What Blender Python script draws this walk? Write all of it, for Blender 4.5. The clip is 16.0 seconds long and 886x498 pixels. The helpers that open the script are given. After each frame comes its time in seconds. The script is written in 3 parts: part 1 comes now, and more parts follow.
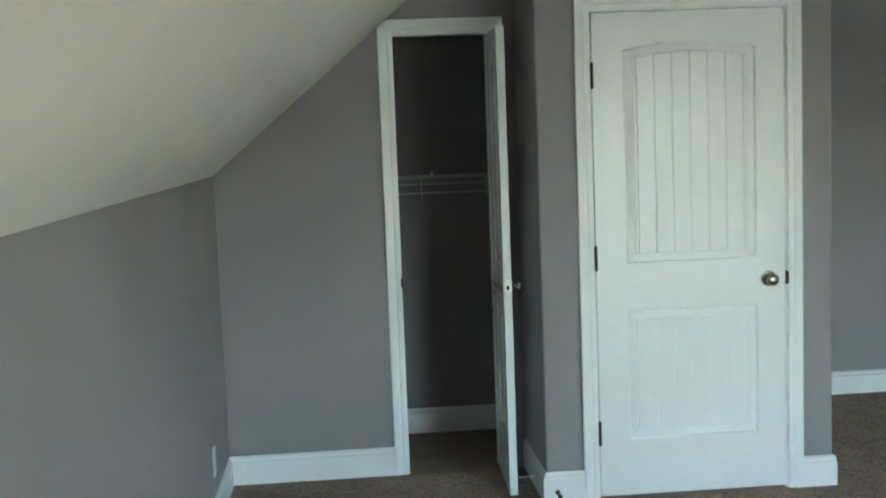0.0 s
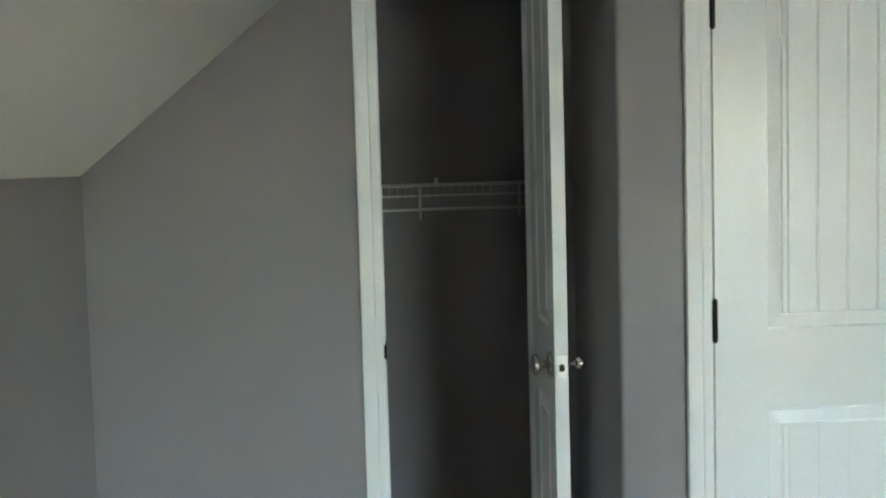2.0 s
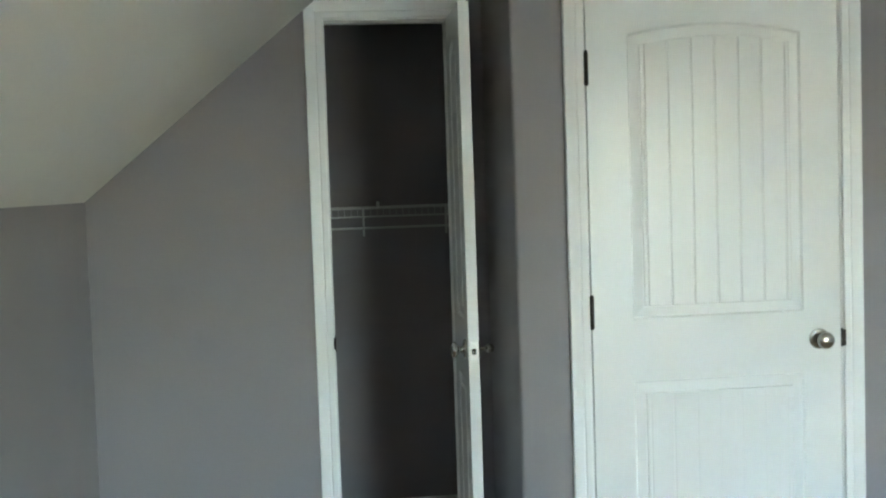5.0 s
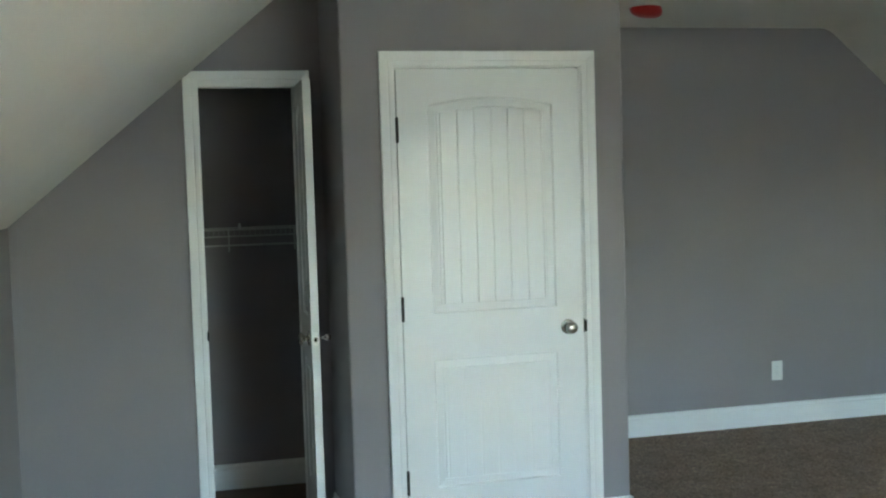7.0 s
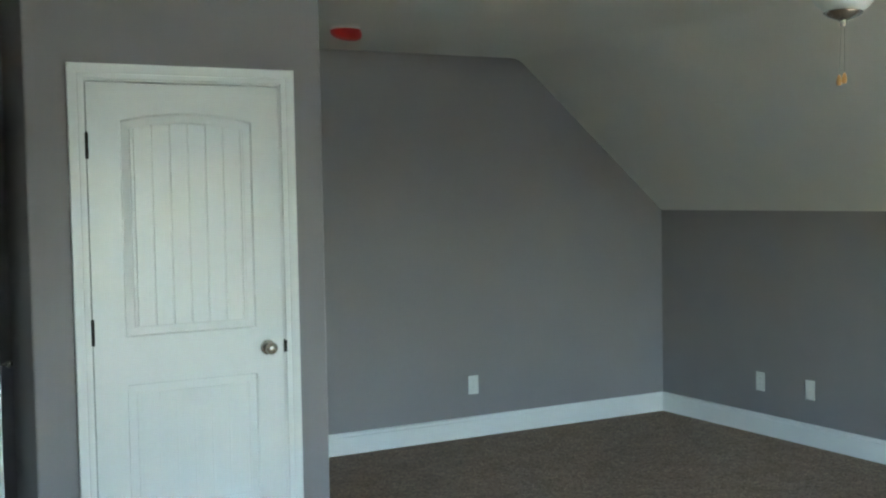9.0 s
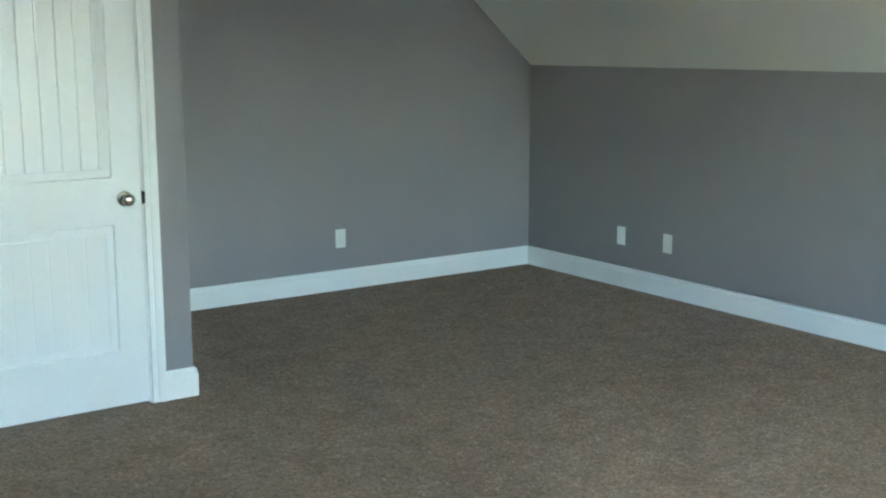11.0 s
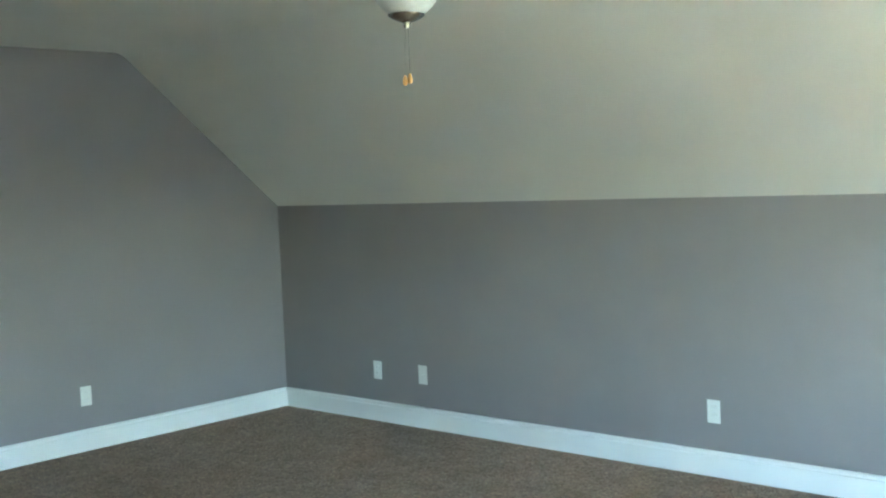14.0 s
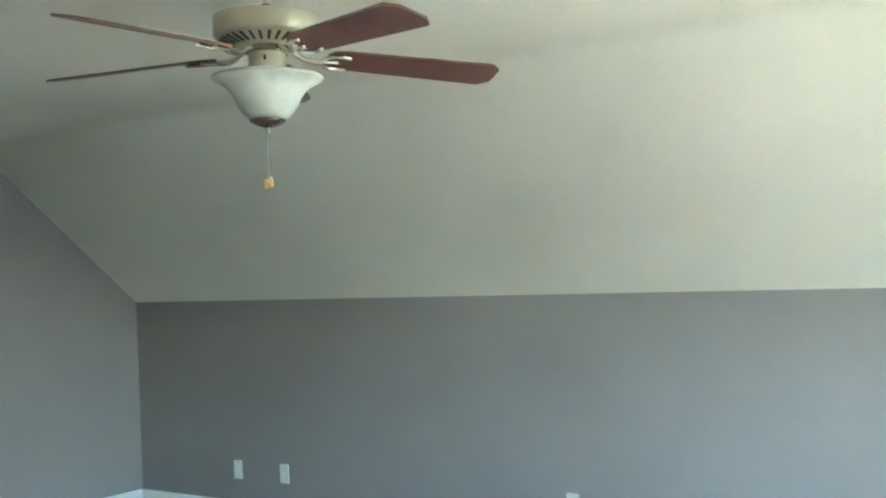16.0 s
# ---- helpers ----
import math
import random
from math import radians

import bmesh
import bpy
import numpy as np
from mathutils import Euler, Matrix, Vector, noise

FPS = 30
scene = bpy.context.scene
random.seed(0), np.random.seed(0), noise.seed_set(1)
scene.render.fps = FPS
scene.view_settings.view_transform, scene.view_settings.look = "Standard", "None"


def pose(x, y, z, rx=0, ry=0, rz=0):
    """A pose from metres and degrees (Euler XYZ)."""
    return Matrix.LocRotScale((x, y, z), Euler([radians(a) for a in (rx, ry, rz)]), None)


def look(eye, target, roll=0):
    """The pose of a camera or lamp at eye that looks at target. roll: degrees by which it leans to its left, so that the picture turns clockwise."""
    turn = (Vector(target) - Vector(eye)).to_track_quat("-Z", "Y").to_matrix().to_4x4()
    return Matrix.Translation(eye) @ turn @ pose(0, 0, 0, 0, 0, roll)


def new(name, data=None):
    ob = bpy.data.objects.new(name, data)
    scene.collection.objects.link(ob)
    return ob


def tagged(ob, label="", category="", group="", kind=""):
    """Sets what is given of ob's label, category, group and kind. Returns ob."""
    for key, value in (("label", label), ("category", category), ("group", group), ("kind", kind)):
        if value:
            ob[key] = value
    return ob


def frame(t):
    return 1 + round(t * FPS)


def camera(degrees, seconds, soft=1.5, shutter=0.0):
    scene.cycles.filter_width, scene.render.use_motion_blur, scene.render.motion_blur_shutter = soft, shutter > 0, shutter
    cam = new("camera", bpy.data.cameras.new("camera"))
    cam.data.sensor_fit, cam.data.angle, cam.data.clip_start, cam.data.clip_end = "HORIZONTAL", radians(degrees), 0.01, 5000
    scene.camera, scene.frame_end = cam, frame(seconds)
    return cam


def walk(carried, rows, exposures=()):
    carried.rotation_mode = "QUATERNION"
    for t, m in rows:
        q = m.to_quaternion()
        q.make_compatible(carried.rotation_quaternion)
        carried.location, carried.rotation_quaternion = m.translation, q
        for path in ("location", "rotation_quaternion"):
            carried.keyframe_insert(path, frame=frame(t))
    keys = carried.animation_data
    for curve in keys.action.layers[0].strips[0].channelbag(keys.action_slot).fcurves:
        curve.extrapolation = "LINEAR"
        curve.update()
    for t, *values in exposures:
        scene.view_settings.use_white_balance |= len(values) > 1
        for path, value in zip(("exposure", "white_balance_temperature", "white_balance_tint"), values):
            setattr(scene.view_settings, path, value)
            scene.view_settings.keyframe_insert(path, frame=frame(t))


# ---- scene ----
cam = camera(42.9, 16.0, soft=2.15)
EXPOSURES = [
    (0.0, 4.80, 5860, -7), (1.0, 4.97, 5920, -6), (2.0, 4.96, 6060, -3), (3.0, 4.95, 5930, -6), (5.5, 5.08, 6000, -4), (6.0, 5.04, 5980, -5), (6.5, 4.86, 5880, -6), (7.0, 4.74, 5830, -6),
    (8.0, 4.62, 5760, -7), (9.5, 4.74, 5640, -9), (12.0, 5.18, 5600, -13), (12.5, 5.26, 5580, -14), (13.5, 5.34, 5560, -14), (14.5, 5.36, 5600, -12), (15.2, 5.42, 5560, -12), (16.0, 5.35, 5540, -12)]
PATH = [
    (0, (-1.0275, -4.602, 1.569), (-0.8595, -2.619, 1.368), -2.15),
    (0.5, (-1.039, -4.2235, 1.554), (-0.875, -2.2405, 1.353), -1.70),
    (1, (-0.9985, -3.798, 1.541), (-0.8195, -1.816, 1.3365), -1.55),
    (1.5, (-0.989, -3.2105, 1.5065), (-0.7865, -1.232, 1.301), -1.40),
    (2, (-0.8685, -2.662, 1.431), (-0.711, -0.674, 1.2805), -1.55),
    (2.5, (-0.8085, -2.245, 1.3975), (-0.668, -0.254, 1.2715), -1.60),
    (3, (-0.8145, -2.207, 1.393), (-0.6965, -0.2135, 1.279), -1.60),
    (3.2, (-0.816, -2.1985, 1.3955), (-0.6675, -0.209, 1.2615), -1.60),
    (5.3, (-0.895, -3.770, 1.478), (-0.621, -1.792, 1.363), -1.95),
    (5.5, (-0.967, -4.034, 1.513), (-0.658, -2.063, 1.394), -1.98),
    (6, (-1.024, -4.631, 1.567), (-0.6688, -2.6675, 1.4336), -1.89),
    (6.5, (-1.020, -4.633, 1.568), (-0.6023, -2.6810, 1.4410), -1.84),
    (7, (-1.000, -4.642, 1.569), (-0.5066, -2.7075, 1.4490), -1.75),
    (7.5, (-0.998, -4.637, 1.567), (-0.3870, -2.7367, 1.4451), -1.35),
    (8, (-0.976, -4.638, 1.559), (-0.2303, -2.7857, 1.4535), -1.27),
    (8.5, (-0.957, -4.643, 1.573), (-0.1271, -2.8250, 1.4857), -0.85),
    (9, (-0.955, -4.648, 1.570), (0.0135, -2.9015, 1.4714), -1.06),
    (9.5, (-0.933, -4.654, 1.559), (0.1396, -2.9705, 1.4317), -1.22),
    (9.7, (-0.921, -4.652, 1.559), (0.1742, -2.9855, 1.4065), -0.97),
    (11.8, (-0.870, -4.637, 1.527), (0.3425, -3.1076, 1.0895), -1.27),
    (12, (-0.829, -4.628, 1.514), (0.4413, -3.1449, 1.0801), -1.71),
    (12.5, (-0.823, -4.651, 1.494), (0.5841, -3.3027, 1.0464), -1.54),
    (13, (-0.815, -4.656, 1.537), (0.6737, -3.3837, 1.1295), -1.36),
    (13.5, (-0.811, -4.685, 1.568), (0.6702, -3.3691, 1.2962), -2.14),
    (14, (-0.805, -4.710, 1.582), (0.6585, -3.3526, 1.4542), -2.40),
    (14.5, (-0.813, -4.712, 1.598), (0.6408, -3.3388, 1.5450), -2.20),
    (15, (-0.829, -4.715, 1.611), (0.6358, -3.3531, 1.6178), -2.30),
    (15.5, (-0.839, -4.738, 1.603), (0.6895, -3.4485, 1.6284), -2.21),
    (16, (-0.840, -4.758, 1.607), (0.7820, -3.5880, 1.6330), -2.32),
]
walk(cam, [(t, look(e, g, r)) for t, e, g, r in PATH], EXPOSURES)

# ---- world and light ----
world = bpy.data.worlds.new("sky")
scene.world = world
world.use_nodes = True
wn = world.node_tree.nodes
sky = wn.new("ShaderNodeTexSky")
sky.sky_type, sky.sun_disc = "NISHITA", False
sky.sun_elevation, sky.sun_rotation = radians(59), radians(175)
wn["Background"].inputs["Strength"].default_value = 0.15
world.node_tree.links.new(sky.outputs[0], wn["Background"].inputs["Color"])


def lamp(name, kind, power, color, m):
    data = bpy.data.lights.new(name, kind)
    data.energy, data.color = power, color
    ob = new(name, data)
    ob.matrix_world = m
    return ob


sun = lamp("sun", "SUN", 3.2, (1.0, 0.95, 0.88), look((0.9, -10, 16.7), (0, 0, 0)))
sun.data.angle = radians(0.5)

# plan, in metres: x along the closed door's wall, y into the room beyond it
XL, XR = -1.614, 4.26          # knee walls
YB, YC, YR = -5.45, 0.538, 1.566   # gable wall, closet front, far end wall
CL = 1.26                       # closet back
ZC, ZK = 2.437, 1.426             # ceiling, knee wall
SL, SR = -0.403, 3.078             # where the slopes meet the flat ceiling
BX0, BX1 = -0.234, 1.02        # the boxed-out corner with the closed door
WX0, WX1, WZ0, WZ1 = 0.6, 2.55, 0.45, 1.85   # gable window

# a portal in the window's opening guides the sky's light in
wc = ((WX0 + WX1) / 2, YB - 0.13, (WZ0 + WZ1) / 2)
portal = lamp("window_portal", "AREA", 1.0, (1, 1, 1), look(wc, (wc[0], wc[1] + 1, wc[2])))
portal.data.shape, portal.data.size, portal.data.size_y = "RECTANGLE", WX1 - WX0, WZ1 - WZ0
portal.data.cycles.is_portal = True


# ---- materials ----
def material(name, color, rough=0.5, metal=0.0, vary=0.06, scale=2.0, grain=150.0, grain_vary=0.03, bump=0.05, depth=0.001,
             trans=0.0, coat=0.0, second=None, rvary=0.06):
    """Noise at two scales in the colour, and fine relief."""
    m = bpy.data.materials.new(name)
    m.use_nodes = True
    n, l = m.node_tree.nodes, m.node_tree.links
    b = n["Principled BSDF"]
    b.inputs["Roughness"].default_value, b.inputs["Metallic"].default_value = rough, metal
    b.inputs["Transmission Weight"].default_value, b.inputs["Coat Weight"].default_value = trans, coat
    co = n.new("ShaderNodeTexCoord")
    big, fine = n.new("ShaderNodeTexNoise"), n.new("ShaderNodeTexNoise")
    big.inputs["Scale"].default_value, fine.inputs["Scale"].default_value = scale, grain
    big.inputs["Detail"].default_value, fine.inputs["Detail"].default_value = 4, 3
    for x in (big, fine):
        l.new(co.outputs["Object"], x.inputs["Vector"])
    c = np.array(color)
    other = np.array(second) if second else c * (1 - 2 * vary)
    mix = n.new("ShaderNodeMix")
    mix.data_type = "RGBA"
    mix.inputs["A"].default_value = (*np.clip(c * (1 + vary * (0 if second else 1)), 0, 1), 1)
    mix.inputs["B"].default_value = (*np.clip(other, 0, 1), 1)
    ramp = n.new("ShaderNodeMapRange")
    ramp.inputs["From Min"].default_value, ramp.inputs["From Max"].default_value = 0.3, 0.7
    l.new(big.outputs["Fac"], ramp.inputs["Value"])
    l.new(ramp.outputs["Result"], mix.inputs["Factor"])
    hsv = n.new("ShaderNodeHueSaturation")
    val = n.new("ShaderNodeMapRange")
    val.inputs["From Min"].default_value, val.inputs["From Max"].default_value = 0.3, 0.7
    val.inputs["To Min"].default_value, val.inputs["To Max"].default_value = 1 - grain_vary, 1 + grain_vary
    l.new(fine.outputs["Fac"], val.inputs["Value"])
    l.new(val.outputs["Result"], hsv.inputs["Value"])
    l.new(mix.outputs["Result"], hsv.inputs["Color"])
    l.new(hsv.outputs["Color"], b.inputs["Base Color"])
    rr = n.new("ShaderNodeMapRange")
    rr.inputs["To Min"].default_value, rr.inputs["To Max"].default_value = max(0, rough - rvary), min(1, rough + rvary)
    l.new(big.outputs["Fac"], rr.inputs["Value"])
    l.new(rr.outputs["Result"], b.inputs["Roughness"])
    if bump:
        bp = n.new("ShaderNodeBump")
        bp.inputs["Strength"].default_value, bp.inputs["Distance"].default_value = bump, depth
        l.new(fine.outputs["Fac"], bp.inputs["Height"])
        l.new(bp.outputs["Normal"], b.inputs["Normal"])
    return m


M_WALL = material("greige_wall_paint", (0.281, 0.259, 0.264), 0.62, vary=0.03, scale=1.3, grain=190, grain_vary=0.02, bump=0.25)
M_CEIL = material("ceiling_paint", (0.74, 0.72, 0.665), 0.8, vary=0.025, scale=1.0, grain=130, grain_vary=0.02, bump=0.3, depth=0.002)
M_TRIM = material("white_trim_paint", (0.86, 0.86, 0.84), 0.34, vary=0.015, scale=3, grain=90, grain_vary=0.01, bump=0.04, rvary=0.02)
M_DOOR = material("white_door_paint", (0.86, 0.865, 0.85), 0.26, vary=0.012, scale=2.5, grain=110, grain_vary=0.008, bump=0.04, rvary=0.008)
M_CARPET = material("brown_carpet", (0.290, 0.217, 0.160), 0.95, scale=6.0, second=(0.235, 0.174, 0.127), grain=75, grain_vary=0.2, bump=0.8, depth=0.008)
M_PILE = material("brown_carpet_pile", (0.300, 0.226, 0.168), 0.95, scale=6.0, second=(0.235, 0.174, 0.127), grain=30, grain_vary=0.26, bump=0.0)
pn, pl = M_PILE.node_tree.nodes, M_PILE.node_tree.links
tuft = pn.new("ShaderNodeNewGeometry")
shade = pn.new("ShaderNodeMapRange")
shade.inputs["To Min"].default_value, shade.inputs["To Max"].default_value = 0.66, 1.28
pl.new(tuft.outputs["Random Per Island"], shade.inputs["Value"])
speck = pn.new("ShaderNodeHueSaturation")
pl.new(shade.outputs["Result"], speck.inputs["Value"])
pl.new(pn["Hue/Saturation/Value"].outputs["Color"], speck.inputs["Color"])
pl.new(speck.outputs["Color"], pn["Principled BSDF"].inputs["Base Color"])
# a nickel much darker than the satin one, for latch bolt and rotor plate
M_DARK_NICKEL = material("dark_nickel", (0.13, 0.118, 0.10), 0.24, 1.0, vary=0.05, grain=300, bump=0.02)
M_IRON = material("polished_nickel", (0.70, 0.68, 0.64), 0.22, 1.0, vary=0.03, grain=300, bump=0.0)
M_NICKEL = material("satin_nickel", (0.46, 0.44, 0.405), 0.22, 1.0, vary=0.03, grain=300, bump=0.02)
M_CHROME = material("bright_steel", (0.90, 0.90, 0.89), 0.3, 1.0, vary=0.02, grain=300, bump=0.0)
M_BRONZE = material("dark_bronze", (0.035, 0.032, 0.03), 0.42, 0.8, vary=0.1, grain=300, bump=0.02)
# black rubber and switch, also the shade painted in for vent openings
M_DARK = material("black_parts_and_shade", (0.02, 0.02, 0.02), 0.7, vary=0.1, bump=0.0)
M_PEWTER = material("champagne_metal", (0.56, 0.52, 0.42), 0.5, 0.9, vary=0.04, scale=6, grain=300, bump=0.02)
M_BLADE = material("cherry_wood", (0.100, 0.037, 0.028), 0.4, vary=0.12, scale=7, grain=60, grain_vary=0.12, bump=0.05, coat=0.15)
M_EDGE = material("tan_blade_edge", (0.14, 0.085, 0.06), 0.5, vary=0.1, scale=9, grain=80, bump=0.03)
M_BOWL = material("frosted_alabaster_glass", (0.60, 0.62, 0.59), 0.42, vary=0.13, scale=9, grain=40, bump=0.03)
M_BOWL.node_tree.nodes["Principled BSDF"].inputs["Subsurface Weight"].default_value = 0.25
M_BOWL.node_tree.nodes["Principled BSDF"].inputs["Subsurface Radius"].default_value = (0.02, 0.02, 0.02)
M_FOB = material("light_wood", (0.62, 0.36, 0.14), 0.45, vary=0.1, scale=30, grain=120, bump=0.03)
M_PLATE = material("white_plastic", (0.78, 0.78, 0.76), 0.35, vary=0.02, scale=10, grain=200, bump=0.02)
M_SLOT_SHADE = material("slot_shade_grey", (0.42, 0.42, 0.41), 0.5, vary=0.05, scale=10, grain=200, bump=0.0)
M_RED = material("red_plastic_cover", (0.52, 0.018, 0.016), 0.38, vary=0.06, scale=12, grain=150, bump=0.03)
M_WIRE = material("white_vinyl_wire", (0.55, 0.55, 0.53), 0.4, vary=0.03, scale=10, grain=200, bump=0.02)
M_GRASS = material("lawn", (0.126, 0.118, 0.046), 0.9, vary=0.2, scale=0.4, grain=6, grain_vary=0.3, bump=0.3, depth=0.05)
M_GLASS = bpy.data.materials.new("window_glass")
M_GLASS.use_nodes = True
g = M_GLASS.node_tree.nodes["Principled BSDF"]
g.inputs["Roughness"].default_value, g.inputs["Transmission Weight"].default_value, g.inputs["IOR"].default_value = 0.02, 1.0, 1.45


# ---- mesh helpers ----
def part(name, bm, mat, parent=None, label="", smooth=False, m=None):
    """Link a bmesh as one mesh object, under a thing or a part if given."""
    bmesh.ops.recalc_face_normals(bm, faces=bm.faces)
    me = bpy.data.meshes.new(name)
    bm.to_mesh(me)
    bm.free()
    me.materials.append(mat)
    if smooth:
        for f in me.polygons:
            f.use_smooth = True
        me.set_sharp_from_angle(angle=radians(35))
    ob = new(name, me)
    if m is not None:
        ob.matrix_world = m
    if parent:
        ob.parent = parent
        if m is not None:
            ob.matrix_basis = m
    if label:
        tagged(ob, label)
    return ob


def share(name, me, parent, m):
    ob = new(name, me)
    ob.parent = parent
    ob.matrix_basis = m
    return ob


def structure(name, bm, mat, label, category, smooth=False):
    return tagged(part(name, bm, mat, smooth=smooth), label, category, kind="structure")


def thing(name, label, category, m, group=""):
    ob = new(name)
    ob.empty_display_size = 0.1
    ob.matrix_world = m
    return tagged(ob, label, category, group)


def box(bm, lo, hi, bevel=0.0, segments=2):
    vs = [bm.verts.new((x, y, z)) for x in (lo[0], hi[0]) for y in (lo[1], hi[1]) for z in (lo[2], hi[2])]
    fs = [bm.faces.new([vs[i] for i in q]) for q in ((0, 1, 3, 2), (4, 6, 7, 5), (0, 4, 5, 1), (2, 3, 7, 6), (0, 2, 6, 4), (1, 5, 7, 3))]
    if bevel:
        es = {e for f in fs for e in f.edges}
        bmesh.ops.bevel(bm, geom=list(es), offset=bevel, segments=segments, affect="EDGES", profile=0.5)
    return bm


def prism(bm, poly, y0, y1):
    """A polygon of (x, z) carried from y0 to y1."""
    a = [bm.verts.new((x, y0, z)) for x, z in poly]
    b = [bm.verts.new((x, y1, z)) for x, z in poly]
    bm.faces.new(a)
    bm.faces.new(b[::-1])
    for i in range(len(poly)):
        j = (i + 1) % len(poly)
        bm.faces.new((a[i], b[i], b[j], a[j]))
    return bm


def lathe(bm, profile, steps=32, m=Matrix()):
    """Turn (radius, height) pairs round z."""
    rings = []
    for r, z in profile:
        if r < 1e-5:
            rings.append([bm.verts.new(m @ Vector((0, 0, z)))])
        else:
            rings.append([bm.verts.new(m @ Vector((r * math.cos(2 * math.pi * k / steps), r * math.sin(2 * math.pi * k / steps), z)))
                          for k in range(steps)])
    for a, b in zip(rings, rings[1:]):
        for k in range(steps):
            j = (k + 1) % steps
            if len(a) == 1 and len(b) > 1:
                bm.faces.new((a[0], b[k], b[j]))
            elif len(b) == 1 and len(a) > 1:
                bm.faces.new((a[k], a[j], b[0]))
            elif len(a) > 1:
                bm.faces.new((a[k], a[j], b[j], b[k]))
    for ring, flip in ((rings[0], True), (rings[-1], False)):
        if len(ring) > 2:
            bm.faces.new(ring[::-1] if flip else ring)
    return bm


def tube(bm, pts, r, steps=8):
    """A round bar along points."""
    pts = [Vector(p) for p in pts]
    rings = []
    for i, p in enumerate(pts):
        d = (pts[min(i + 1, len(pts) - 1)] - pts[max(i - 1, 0)]).normalized()
        side = d.cross(Vector((0, 0, 1)) if abs(d.z) < 0.9 else Vector((1, 0, 0))).normalized()
        up = side.cross(d)
        rings.append([bm.verts.new(p + r * (math.cos(2 * math.pi * k / steps) * side + math.sin(2 * math.pi * k / steps) * up)) for k in range(steps)])
    for a, b in zip(rings, rings[1:]):
        for k in range(steps):
            j = (k + 1) % steps
            bm.faces.new((a[k], a[j], b[j], b[k]))
    bm.faces.new(rings[0][::-1])
    bm.faces.new(rings[-1])
    return bm


def B():
    return bmesh.new()


def slope_left(x):
    return ZK + (ZC - ZK) * (x - XL) / (SL - XL)


def slope_right(x):
    return ZK + (ZC - ZK) * (XR - x) / (XR - SR)


# ---- structure ----
TH = 0.12
structure("floor", box(B(), (XL - TH, YB - TH, -0.2), (XR + TH, YR + TH, 0)), M_CARPET,
          "brown speckled cut-pile carpet over the whole bonus room", "carpet")
structure("ceiling", box(B(), (SL, YB - TH, ZC), (SR, YR + TH, ZC + 0.15)), M_CEIL,
          "flat off-white painted drywall ceiling", "ceiling")
k = (ZC - ZK) / (SL - XL)
structure("ceiling_slope_left", prism(B(), [(XL - TH, ZK - TH * k), (SL - 0.001, ZC - 0.001), (SL - 0.001, ZC + 0.15), (XL - TH, ZK + 0.15 - TH * k)], YB - TH, CL + TH),
          M_CEIL, "off-white sloped drywall ceiling over the knee wall", "ceiling")
k = (ZC - ZK) / (XR - SR)
structure("ceiling_slope_right", prism(B(), [(SR + 0.001, ZC - 0.001), (XR + TH, ZK - TH * k), (XR + TH, ZK + 0.15 - TH * k), (SR + 0.001, ZC + 0.15)], YB - TH, YR + TH),
          M_CEIL, "off-white sloped drywall ceiling over the knee wall", "ceiling")

# the flat ceiling eases into the slope in a plastered cove
reach, lean = 0.06, math.atan2(ZC - ZK, XR - SR)
rad = reach / math.tan(lean / 2)
arc = [(SR - reach + rad * math.sin(a), ZC - rad + rad * math.cos(a)) for a in np.linspace(0, lean, 13)]
structure("ceiling_cove", prism(B(), arc + [(SR + 0.01, ZC + 0.02)], YB - 0.05, YR + 0.05), M_CEIL, "off-white drywall cove between the flat ceiling and the slope", "ceiling", smooth=True)

structure("wall_knee_left", box(B(), (XL - TH, YB, 0), (XL, CL + TH, ZK - 0.002)), M_WALL, "low greige painted knee wall under the slope", "wall")
structure("wall_knee_right", box(B(), (XR, YB, 0), (XR + TH, YR + TH, ZK - 0.002)), M_WALL, "low greige painted knee wall under the slope", "wall")
structure("wall_end", prism(B(), [(BX1, 0), (XR, 0), (XR, ZK), (SR, ZC), (BX1, ZC)], YR, YR + TH), M_WALL, "greige painted end wall shaped to the slope", "wall")

# box wall with the closed door: rounded outer corners
DO0, DO1, DOZ = -0.021, 0.835, 2.062   # rough opening
bm = B()
box(bm, (BX0, 0, 0), (DO0, TH, ZC))
box(bm, (DO1, 0, 0), (BX1, TH, ZC))
box(bm, (DO0, 0, DOZ), (DO1, TH, ZC))
corner = [e for e in bm.edges if all(abs(v.co.y) < 1e-5 for v in e.verts) and
          (all(abs(v.co.x - BX0) < 1e-5 for v in e.verts) or all(abs(v.co.x - BX1) < 1e-5 for v in e.verts))]
bmesh.ops.bevel(bm, geom=corner, offset=0.012, segments=4, affect="EDGES", profile=0.5)
structure("wall_box_front", bm, M_WALL, "greige painted wall of the boxed-out corner round the closed door", "wall", smooth=True)
structure("wall_box_left", box(B(), (BX0, TH, 0), (BX0 + TH, CL + TH, ZC)), M_WALL, "greige painted side wall beside the open closet door", "wall")
structure("wall_box_right", box(B(), (BX1 - TH, TH, 0), (BX1, YR + TH, ZC)), M_WALL, "greige painted side wall of the boxed-out corner", "wall")
structure("wall_box_back", box(B(), (BX0 + TH, YR, 0), (BX1 - TH, YR + TH, ZC)), M_WALL, "plain greige wall behind the closed door", "wall")

